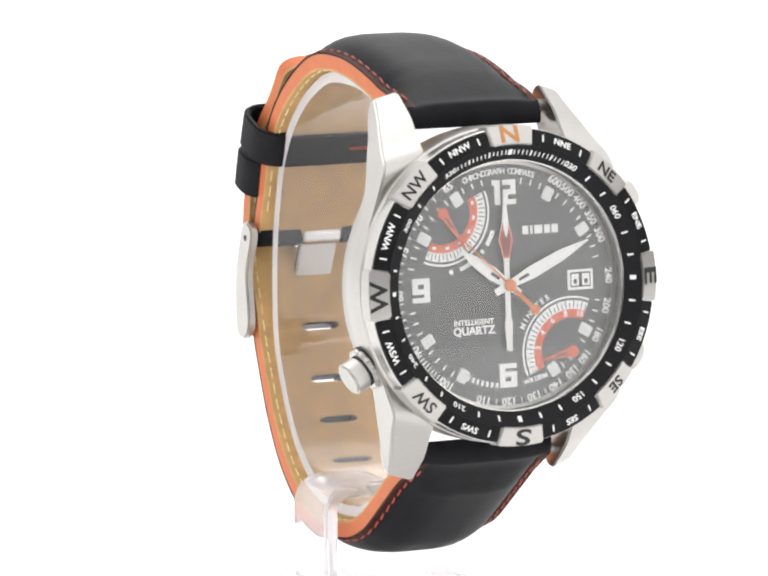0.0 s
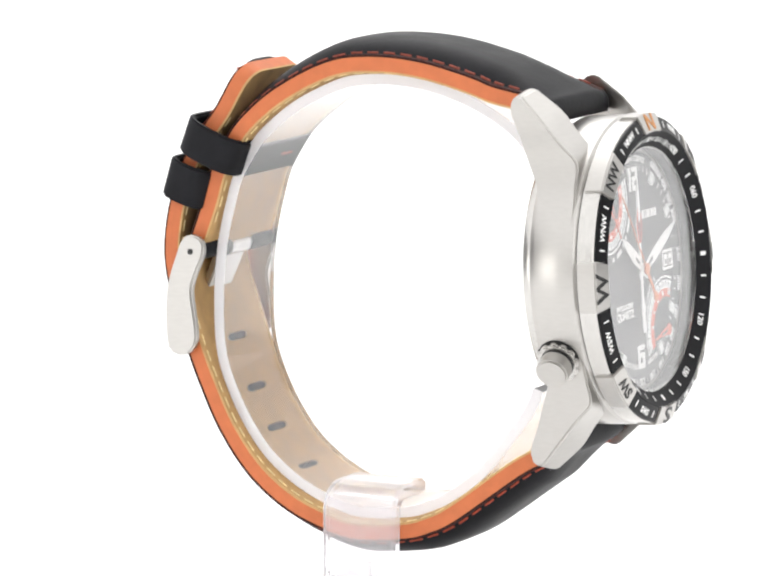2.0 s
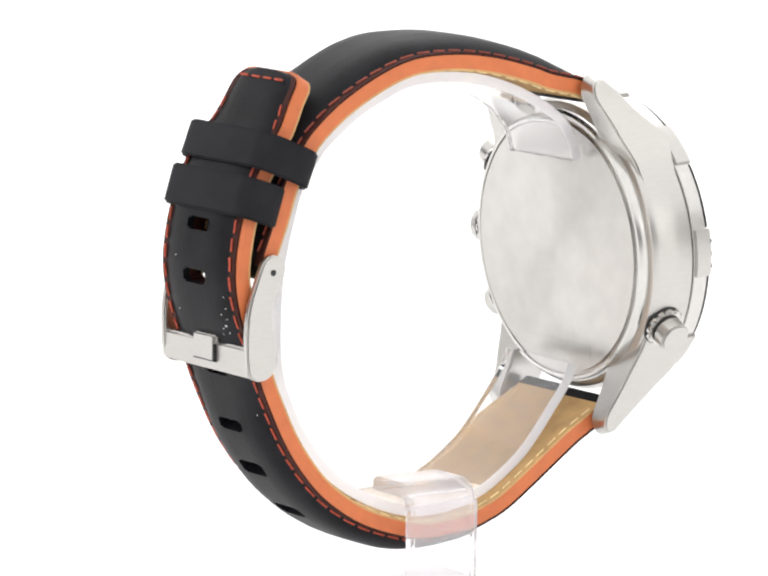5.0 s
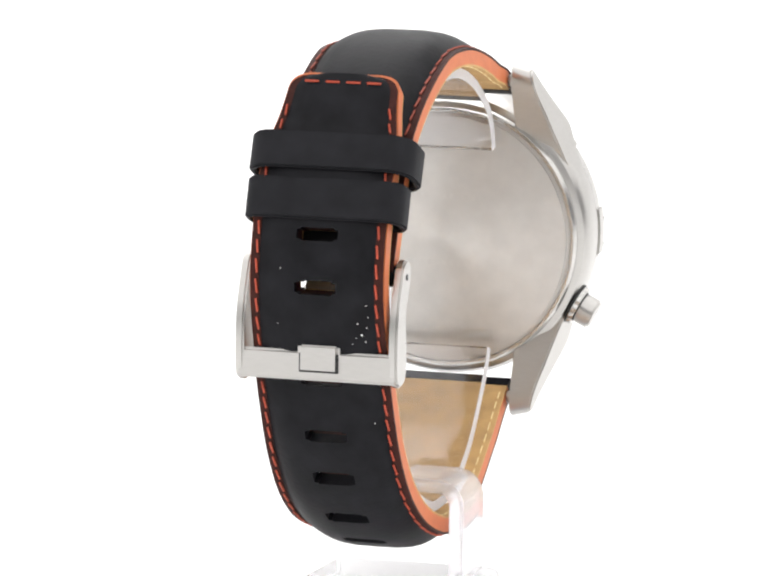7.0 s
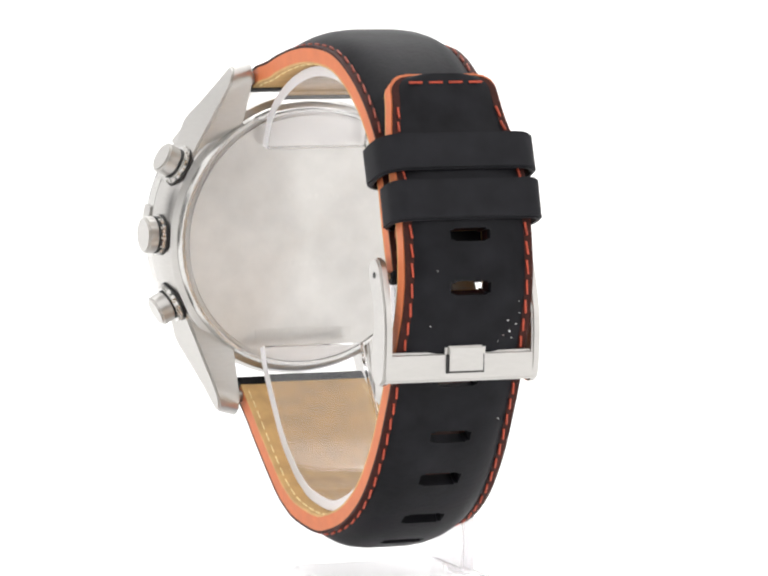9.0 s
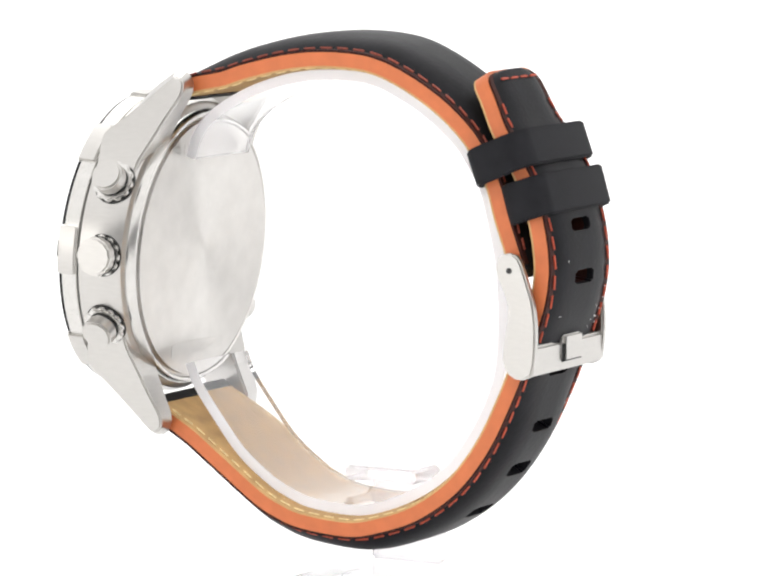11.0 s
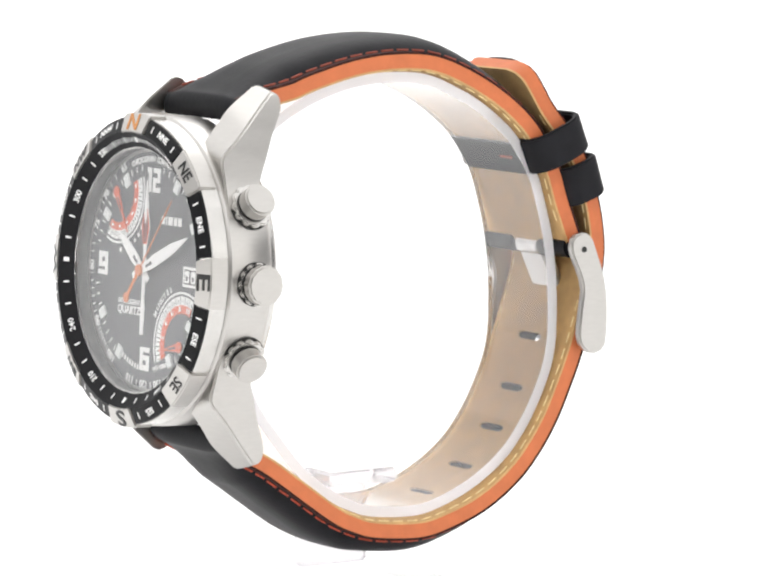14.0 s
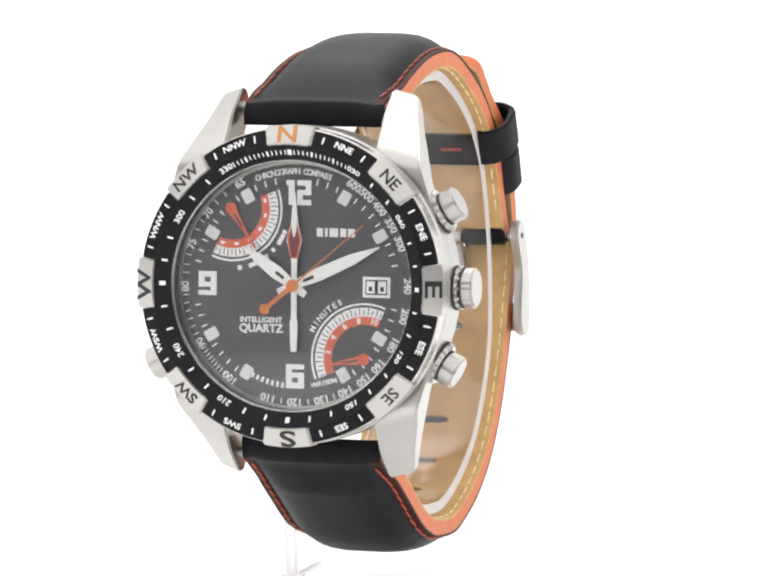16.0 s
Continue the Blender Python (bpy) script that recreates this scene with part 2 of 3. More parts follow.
def fluted(radius, z0, z1, lobes, depth, bevel=0.2):
    """A short cylinder with a scalloped rim."""
    n = lobes * 8
    outline = []
    for k in range(n):
        a = 2 * math.pi * k / n
        r = radius - depth * (0.5 - 0.5 * math.cos(lobes * a)) ** 2
        outline.append((r * math.cos(a), r * math.sin(a)))
    bm = prism(outline, z0, z1)
    rim = [e for e in bm.edges if e.calc_face_angle(0) > 1.2 and abs(e.verts[0].co.z - e.verts[1].co.z) < 1e-6]
    bmesh.ops.bevel(bm, geom=rim, offset=bevel, segments=2, affect="EDGES")
    return bm


def plunger(name, degrees, z, tip, flange, cap, label):
    """A pusher or crown that stands out of the case along its own radius."""
    a = radians(degrees)
    m = Matrix.Translation((21.7 * math.sin(a), 21.7 * math.cos(a), z)) @ pose(0, 0, 0, 0, 0, 90 - degrees) @ pose(0, 0, 0, 0, 90, 0)
    body = case_part(name, spin(fluted(flange, 0.72, 1.6, 12, 0.26, 0.2), m), M_POLISH, watch, label)
    # two black rings paint the shade under the flange and under the cap
    case_part("flange_gap_shade", spin(lathe([(flange - 0.6, 0.3), (flange + 0.05, 0.5), (flange + 0.05, 0.8), (flange - 0.6, 0.8)], 40), m), M_INK, body, "black ring for the shadow gap under the flange")
    case_part("neck", spin(disc(cap + 0.03, 1.3, 1.75, 32), m), M_INK, body, "black ring for the shaded groove under the cap")
    case_part("cap", spin(fluted(cap, 1.7, tip - 21.7, 14, 0.1, 0.3) if name == "crown" else disc(cap, 1.7, tip - 21.7, 40, 0.3), m), M_STEEL, body)


PLATES = (("N", 0), ("NE", 45), ("E", 90), ("SE", 135), ("S", 180), ("SW", 225), ("W", 270), ("NW", 315))
INSERTS = (("NNE", 22.5), ("ENE", 67.5), ("ESE", 112.5), ("SES", 157.5), ("SWS", 202.5), ("WSW", 247.5), ("WNW", 292.5), ("NNW", 337.5))


CONE = 19.8


def cone_z(r):
    return 0.45 - (r - 19.8) * 0.36


def cone_piece(r0, r1, a0, a1, lift, base, steps=12, taper=1.0, bevel=0.0):
    """A piece of the bezel's sloped top between two angles, down to the height base."""
    bm = bmesh.new()
    mid = (a0 + a1) / 2
    rows = []
    for k in range(steps + 1):
        row = []
        for r in (r0, r1):
            h = (a1 - a0) * (k / steps - 0.5) * (taper if r == r0 else 1.0)
            a = radians(mid + h)
            for z in (cone_z(r) + lift, base if base is not None else cone_z(r) + lift - 0.5):
                row.append(bm.verts.new((r * math.cos(a), r * math.sin(a), z)))
        rows.append(row)
    for p, q in zip(rows, rows[1:]):
        for i, j in ((0, 2), (2, 3), (3, 1), (1, 0)):
            bm.faces.new((p[i], p[j], q[j], q[i]))
    for r in (rows[0], rows[-1]):
        bm.faces.new((r[0], r[2], r[3], r[1]))
    bmesh.ops.recalc_face_normals(bm, faces=bm.faces)
    if bevel:
        bmesh.ops.bevel(bm, geom=[e for e in bm.edges if e.calc_face_angle(0) > 0.4], offset=bevel, segments=2, affect="EDGES")
    return bm


def on_cone(r, deg, lift):
    return around(r, deg, cone_z(r) + lift) @ pose(0, 0, 0, -CONE, 0, 0)


def make_bezel():
    bezel = case_part("bezel", lathe([(19.3, -3.39), (22.05, -3.39), (22.2, -3.3), (22.2, -0.95), (22.0, -0.72), (19.95, 0.05), (19.3, -2.4)], 128),
                      M_POLISH, watch, "rotating steel compass bezel")
    for name, deg in PLATES:
        case_part("plate", cone_piece(19.8, 22.55, 90 - deg - 9.3, 90 - deg + 9.3, 0.2, -3.2, 12, 0.95, 0.18), M_STEEL, bezel, "", False)
        single = len(name) == 1
        deg -= 0.6
        bm = text_bm(name, 3.4 if single else 2.35, 0.07 if single else 0.045, (1.6 if name in "SE" else 1.2) if single else 1.05)
        case_part("letter", spin(bm, on_cone(21.18, deg, 0.24)), M_GOLD if name == "N" else M_INK, bezel, "orange letter" if name == "N" else "", False)
    for name, deg in INSERTS:
        case_part("insert", cone_piece(19.9, 22.05, 90 - deg - 12.9, 90 - deg + 12.9, 0.0, None, 12, 1.0, 0.08), M_ENAMEL, bezel, "black enamel insert", False)
        case_part("letters", spin(text_bm(name, 1.3, 0.025, 1.05), on_cone(21.0, deg, 0.02)), M_WHITE, bezel, "", False)
        for d in (-8.6, 8.6):
            case_part("tick", spin(box(-0.11, 0.11, -0.5, 0.5, 0, 0.05), on_cone(21.0, deg + d, 0.0)), M_WHITE, bezel, "", False)
    return bezel


def make_dial():
    dial = case_part("dial", disc(17.9, DIAL_Z - 0.6, DIAL_Z, 96), M_DIAL, watch, "charcoal dial")
    # sloped inner ring with the degree scale
    ring = case_part("chapter_ring", lathe([(19.92, 0.47), (19.92, -2.0), (17.7, -2.0), (17.7, -1.1)], 128), M_RING, watch, "sloped black degree ring")
    case_part("rehaut", lathe([(17.55, -4.3), (17.55, -1.75), (18.2, -1.75), (18.2, -4.3)], 96), M_RING, dial, "dark inner flange")
    case_part("rehaut_line", lathe([(17.5, -1.75), (17.5, -1.62), (17.68, -1.62), (17.68, -1.75)], 96), M_POLISH, dial, "thin polished inner line")
    slope = math.degrees(math.atan2(1.57, 2.22))

    def on_ring(deg, r=18.75):
        z = -1.1 + (r - 17.7) / 2.22 * 1.57
        return around(r, deg, z) @ pose(0, 0, 0, slope, 0, 0) @ pose(0, 0, 0.03)

    for deg in range(0, 360, 10):
        if deg % 30 == 0 and deg % 90:
            case_part("degree_number", spin(text_bm("%03d" % deg, 1.25, 0.02, 1.1), on_ring(deg)), M_WHITE, ring, "", False)
        else:
            w = 0.3 if deg % 90 == 0 else 0.13
            case_part("degree_tick", spin(box(-w, w, -0.45, 0.45, 0, 0.03), on_ring(deg)), M_WHITE, ring, "", False)
    for k in range(-13, 14):
        if k % 5:
            case_part("degree_tick", spin(box(-0.075, 0.075, -0.36, 0.36, 0, 0.03), on_ring(k * 2)), M_WHITE, ring, "", False)
    z = DIAL_Z + 0.01
    # hours
    nine = ((-1.35, 1.35, 0.85, 1.7), (-1.35, -0.45, -0.55, 1.7), (0.45, 1.35, -1.7, 1.7), (-1.35, 1.35, -0.55, 0.2), (-1.35, 1.35, -1.7, -1.0))
    six = tuple((-x1, -x0, -y1, -y0) for x0, x1, y0, y1 in nine)
    twelve = ((-1.45, -0.55, -1.75, 1.75), (-1.8, -0.55, 1.0, 1.75), (-0.2, 1.9, 1.0, 1.75), (1.05, 1.9, -0.3, 1.75), (-0.2, 1.9, -0.35, 0.4), (-0.2, 0.65, -1.75, 0.3), (-0.2, 1.9, -1.75, -1.0))
    for bars, x, y in ((twelve, 0.3, 13.0), (nine, -13.1, 0.0), (six, 0.0, -12.8)):
        bm = bmesh.new()
        for k, (x0, x1, y0, y1) in enumerate(bars):
            join(bm, box(x0, x1, y0, y1, 0.0, 0.06 + 0.004 * k, 0.02))
        case_part("numeral", spin(bm, pose(x, y, z)), M_WHITE, dial, "large white block numeral", False)
    for hour in (1, 2, 4, 5, 7, 8, 10, 11):
        case_part("hour_marker", spin(box(-0.8, 0.8, -1.0, 1.0, 0, 0.3, 0.14), around(14.3, hour * 30, z)), M_LUME, dial)
    for minute in range(60):
        if minute % 5 == 0 or minute in (14, 15, 16, 26, 27, 28, 29, 30, 31, 32, 33, 34, 44, 45, 46, 59, 1):
            continue
        bm = box(-0.1, 0.1, -0.45, 0.45, 0, 0.04)
        case_part("minute_tick", spin(bm, around(14.8, minute * 6, z)), M_WHITE, dial, "", False)
    scale = (("65", -30.5), ("70", -53), ("75", -70.5), ("80", -92), ("90", -121), ("100", -144), ("110", -166), ("120", -180), ("130", -194), ("140", -207),
             ("150", -218), ("160", -228), ("180", -241), ("200", -256), ("240", -271), ("300", -292), ("350", -302), ("400", -312), ("500", -321), ("600", -329))
    for word, deg in scale:
        case_part("scale_number", spin(text_bm(word, 1.5, 0.05), around(16.4, deg, z + 0.03)), M_WHITE, dial, "", False)
    for deg in list(range(-96, -119, -4)) + list(range(-124, -141, -2)) + [-173, -187, -200.5, -33, -40, -46, -58, -63, -76, -81, -85]:
        case_part("scale_tick", spin(box(-0.08, 0.08, -0.4, 0.4, 0, 0.04), around(16.45, deg, z)), M_WHITE, dial, "", False)
    words = "CHRONOGRAPH COMPASS"
    for k, ch in enumerate(words):
        if ch != " ":
            case_part("dial_letter", spin(text_bm(ch, 1.15, 0.035), around(15.95, -21 + 39.0 * k / (len(words) - 1), z + 0.03)), M_WHITE, dial, "", False)
    # maker's mark as five plain blocks, and the two lines of lettering
    for x, w in ((3.5, 0.9), (4.45, 0.35), (5.55, 1.25), (6.95, 0.9), (8.15, 1.0)):
        case_part("maker_mark", box(x - w / 2, x + w / 2, 6.9, 8.1, z, z + 0.05), M_WHITE, dial, "", False)
    case_part("lettering", spin(text_bm("INTELLIGENT", 1.05, 0.035), pose(-5.1, -5.0, z + 0.03)), M_WHITE, dial, "", False)
    case_part("lettering", spin(text_bm("QUARTZ", 1.6, 0.06), pose(-5.1, -6.2, z + 0.03)), M_WHITE, dial, "", False)
    for k in range(7):
        case_part("maker_mark", spin(box(-0.2, 0.2, -0.38, 0.38, 0, 0.05), around(14.2, 206 - 3.1 * k, z)), M_WHITE, dial, "", False)
    case_part("lettering", spin(text_bm("WR100M", 1.0, 0.03), pose(4.3, -13.6, z + 0.03, 0, 0, 14)), M_WHITE, dial, "", False)
    # date window
    window = case_part("date_window", box(9.9, 13.9, -1.45, 1.45, z, z + 0.12), M_WHITE, dial, "white-framed date window")
    case_part("date_disc", box(10.3, 13.5, -1.05, 1.05, z + 0.12, z + 0.14), M_INK, window)
    for x in (11.05, 12.75):
        case_part("date_figure", box(x - 0.6, x + 0.6, -0.85, 0.85, z + 0.14, z + 0.16), M_WHITE, window, "", False)
        case_part("date_figure", box(x - 0.25, x + 0.25, -0.55, 0.1, z + 0.16, z + 0.18), M_INK, window, "", False)
    # two retrograde counters
    for cx, cy, a0, a1, rad, tip, length in ((-9.5, 10.6, -114, 22, 7.35, -57, 6.6), (10.2, -10.1, 67, 203, 7.75, 190, 5.6)):
        m = pose(cx, cy, 0)
        case_part("counter_line", spin(sector(rad - 0.18, rad + 0.12, a0, a1, z, z + 0.03, 32), m), M_WHITE, dial, "", False)
        band = case_part("counter_band", spin(sector(rad - 1.75, rad - 0.5, a0, a1, z, z + 0.03, 32), m), M_WHITE, dial, "white tick band", False)
        case_part("counter_band", spin(sector(rad - 2.95, rad - 1.75, a0, a1, z, z + 0.035, 32), m), M_RED, dial, "orange-red number band", False)
        bm = bmesh.new()
        for k in range(25):
            a = a0 + 2 + (a1 - a0 - 4) * k / 24
            join(bm, box(rad - 1.6, rad - (0.55 if k % 2 else 0.9), -0.06, 0.06, z + 0.03, z + 0.045), pose(0, 0, 0, 0, 0, a))
        case_part("counter_ticks", spin(bm, m), M_INK, dial, "", False)
        for k, word in enumerate(("0", "2", "4", "6", "8", "10")):
            a = a0 + 8 + (a1 - a0 - 16) * k / 5 if cx < 0 else a1 - 8 - (a1 - a0 - 16) * k / 5
            if cx > 0 and k:
                b = radians(a)
                case_part("counter_number", spin(text_bm(word, 1.15, 0.03), m @ pose((rad - 2.35) * math.cos(b), (rad - 2.35) * math.sin(b), z + 0.07, 0, 0, a - 90)), M_WHITE, dial, "", False)
            elif cx < 0:
                b = radians(a)
                case_part("counter_number", spin(box(-0.3, 0.3, -0.2, 0.2, 0, 0.02), m @ pose((rad - 2.35) * math.cos(b), (rad - 2.35) * math.sin(b), z + 0.04, 0, 0, a - 90)), M_WHITE, dial, "", False)
        p = case_part("counter_pointer", spin(prism([(-0.4, -0.55), (0.6, -0.6), (2.2, -0.42), (3.6, -0.2), (length, -0.08), (length, 0.08), (3.6, 0.2), (2.2, 0.42), (0.6, 0.6), (-0.4, 0.55)], 0.35, 0.5),
                                              pose(cx, cy, z, 0, 0, tip)), M_RED, watch, "small orange-red counter pointer")
        case_part("pointer_head", spin(disc(0.85, 0.34, 0.52, 24, 0.05), pose(cx, cy, z)), M_RED, p)
        case_part("pointer_slot", spin(box(0.9, 2.9, -0.16, 0.16, 0.5, 0.53), pose(cx, cy, z, 0, 0, tip)), M_DIAL, p, "", False)
    words = "MINUTES"
    for k, ch in enumerate(words):
        a = 152 - 37 * k / (len(words) - 1)
        b = radians(a)
        case_part("dial_letter", spin(text_bm(ch, 1.15, 0.03), pose(10.2 + 8.6 * math.cos(b), -10.1 + 8.6 * math.sin(b), z + 0.03, 0, 0, a - 90)), M_WHITE, dial, "", False)
    for a0, w in ((-22, 0.5), (-30, 1.7), (-43, 0.5), (-52, 0.5), (-66, 1.9), (-82, 0.6)):
        b = radians(a0)
        case_part("small_lettering", spin(box(-w / 2, w / 2, -0.32, 0.32, 0, 0.03), pose(-9.5 + 8.4 * math.cos(b), 10.6 + 8.4 * math.sin(b), z, 0, 0, a0 + 90)), M_WHITE, dial, "", False)
    return dial


def make_pointers():
    z = DIAL_Z

    def pointer(name, outline, z0, z1, deg, mat, label):
        return case_part(name, spin(prism(outline, z0, z1, 0.04, 1), pose(0, 0, 0, 0, 0, -deg)), mat, watch, label)

    compass = pointer("compass_pointer", [(-0.42, -9.3), (0.42, -9.3), (0.62, -5.2), (0.42, -4.6), (0.42, 3.4), (0.55, 4.0), (1.15, 6.4), (0.55, 8.6), (0.12, 13.0), (-0.12, 13.0), (-0.55, 8.6), (-1.15, 6.4), (-0.55, 4.0), (-0.42, 3.4), (-0.42, -4.6), (-0.62, -5.2)],
                      z + 0.7, z + 0.85, 0, M_WHITE, "white compass pointer with dark red diamond")
    case_part("diamond", prism([(-0.5, 3.8), (0.5, 3.8), (1.05, 6.4), (0.4, 8.9), (-0.4, 8.9), (-1.05, 6.4)], z + 0.85, z + 0.88), M_RED, compass, "", False)
    case_part("diamond_infill", prism([(-0.28, 4.0), (0.28, 4.0), (0.78, 6.4), (0.25, 8.6), (-0.25, 8.6), (-0.78, 6.4)], z + 0.88, z + 0.90), M_DKRED, compass, "", False)
    case_part("pointer_tip", prism([(-0.12, 13.0), (-0.42, 8.8), (-0.3, 7.6), (0.0, 6.6), (0.3, 7.6), (0.42, 8.8), (0.12, 13.0)], z + 0.90, z + 0.95), M_WHITE, compass, "", False)
    hour = pointer("hour_pointer", [(-0.5, -2.2), (0.5, -2.2), (0.7, 1.0), (1.0, 3.0), (0.75, 6.5), (0.1, 8.9), (-0.1, 8.9), (-0.75, 6.5), (-1.0, 3.0), (-0.7, 1.0)], z + 1.0, z + 1.15, 305.5, M_WHITE, "white hour pointer")
    case_part("pointer_slot", spin(box(-0.22, 0.22, 1.7, 3.2, z + 1.15, z + 1.17), pose(0, 0, 0, 0, 0, -305.5)), M_INK, hour, "", False)
    minute = pointer("minute_pointer", [(-0.5, -2.4), (0.5, -2.4), (0.65, 1.0), (0.95, 4.0), (0.8, 9.5), (0.1, 13.9), (-0.1, 13.9), (-0.8, 9.5), (-0.95, 4.0), (-0.65, 1.0)], z + 1.3, z + 1.45, 66, M_WHITE, "white minute pointer")
    case_part("pointer_slot", spin(box(-0.22, 0.22, 1.7, 3.4, z + 1.45, z + 1.47), pose(0, 0, 0, 0, 0, -66)), M_INK, minute, "", False)
    # the seconds pointer turns on its own, so its mesh keeps the case's axes
    bm = prism([(-0.3, -4.6), (-0.3, -0.6), (-0.12, 0.5), (-0.07, 13.6), (0.07, 13.6), (0.12, 0.5), (0.3, -0.6), (0.3, -4.6)], z + 1.6, z + 1.7)
    join(bm, disc(0.75, z + 1.6, z + 1.72, 20), Matrix.Translation((0, -5.3, 0)))
    join(bm, disc(0.85, z + 1.55, z + 1.85, 24))
    seconds = part("seconds_pointer", bm, M_SECONDS, watch, "thin orange seconds pointer")
    m = CASE.copy()
    m.translation *= MM
    seconds.matrix_basis = m
    case_part("crystal", disc(17.69, -1.5, -1.12, 96, 0.02), M_CRYSTAL, watch, "clear flat crystal").visible_shadow = False
    return seconds


# ---- strap ----
YZ = Matrix(((0, 0, 1, 0), (1, 0, 0, 0), (0, 1, 0, 0), (0, 0, 0, 1)))      # x, y, z of a prism become y, z, x
U_LINE = [(-29.9, 27.3), (-26.7, 28.35), (-21.7, 29.4), (-18.1, 30.6), (-11.7, 32.2), (-6.0, 32.9), (-0.3, 32.8), (3.3, 32.1), (6.8, 30.7), (10.4, 28.8), (13.9, 26.5),
          (17.3, 23.5), (19.2, 21.0), (21.5, 16.9), (23.0, 12.2), (24.7, 7.6), (25.6, 5.2)]
L_LINE = [(-32.6, -18.3), (-29.6, -20.0), (-25.9, -22.1), (-22.1, -24.8), (-14.9, -30.0), (-11.4, -31.8), (-7.8, -32.9), (-0.6, -33.5), (4.1, -32.6), (9.3, -30.7), (13.8, -27.9), (17.4, -24.5),
          (21.0, -19.4), (24.0, -13.2), (25.7, -9.0), (27.2, -4.5), (28.7, 0.0), (29.4, 4.0), (29.3, 7.5), (28.5, 11.8), (27.0, 16.4), (24.8, 20.5), (21.7, 25.0), (19.6, 29.0), (17.7, 32.0)]


def lean(y):
    return 0.6 * smoothstep(4, 27, y)


def ribbon(line, n0, n1, us, skip, width, top=None):
    """A slab along a line of (y, z): offsets n0 to n1 outward, across stations us (-1 to 1), with cells left out."""
    bm = bmesh.new()
    n = len(line)
    low, high = [], []
    for i, p in enumerate(line):
        d = (line[min(i + 1, n - 1)] - line[max(i - 1, 0)]).normalized()
        out = Vector((d.y, -d.x)) * SIDE
        w = width(i / (n - 1)) / 2
        a, b = [], []
        for u in us:
            q0 = p + out * n0
            q1 = p + out * (n1 + (top(u, i / (n - 1)) if top else 0.0))
            a.append(bm.verts.new((u * w + lean(p.x), q0.x, q0.y)))
            b.append(bm.verts.new((u * w + lean(p.x), q1.x, q1.y)))
        low.append(a)
        high.append(b)
    cells = {(i, j) for i in range(n - 1) for j in range(len(us) - 1)} - skip
    for i, j in cells:
        bm.faces.new((low[i][j], low[i][j + 1], low[i + 1][j + 1], low[i + 1][j]))
        bm.faces.new((high[i][j], high[i + 1][j], high[i + 1][j + 1], high[i][j + 1]))
        for di, dj, e in ((-1, 0, ((i, j), (i, j + 1))), (1, 0, ((i + 1, j), (i + 1, j + 1))), (0, -1, ((i, j), (i + 1, j))), (0, 1, ((i, j + 1), (i + 1, j + 1)))):
            if (i + di, j + dj) not in cells:
                (a, b), (c, d) = e
                bm.faces.new((low[a][b], low[c][d], high[c][d], high[a][b]))
    return bm


SIDE = 1


def stitch_row(line, n, u, width, length, gap, start, stop, thick, fall=0.0):
    """Short rounded stitches in a row along the strap."""
    total = sum((b - a).length for a, b in zip(line, line[1:]))
    bm = bmesh.new()
    s = start
    while s + length < stop * total:
        run, pts = 0.0, []
        for q in (s, s + length):
            run = 0.0
            for i, (a, b) in enumerate(zip(line, line[1:])):
                step = (b - a).length
                if run + step >= q:
                    t = (q - run) / step
                    p = a.lerp(b, t)
                    d = (b - a).normalized()
                    out = Vector((d.y, -d.x)) * SIDE
                    f = (i + t) / (len(line) - 1)
                    p = p + out * n
                    pts.append(Vector((u * width(f) / 2 + lean(p.x) + fall * (1 if q > s else -1), p.x, p.y)))
                    break
                run += step
        if len(pts) == 2:
            d = pts[1] - pts[0]
            m = Matrix.Translation((pts[0] + pts[1]) / 2) @ d.to_track_quat("Z", "X").to_matrix().to_4x4()
            piece = bmesh.new()
            bmesh.ops.create_cone(piece, cap_ends=True, segments=6, radius1=thick * 0.75, radius2=thick * 0.75, depth=d.length)
            bmesh.ops.bevel(piece, geom=[e for e in piece.edges if e.calc_face_angle(0) > 1.2], offset=thick * 0.4, segments=1, affect="EDGES")
            join(bm, piece, m)
        s += length + gap
    return bm


def pad(height, roll=0.05):
    def f(u, s):
        side = max(0.0, 1 - (abs(u) / 0.87) ** 4)
        return height(s) * side - 0.18 * smoothstep(0.93, 1.0, abs(u)) - 0.9 * (1 - smoothstep(0.0, roll, s)) * side
    return f


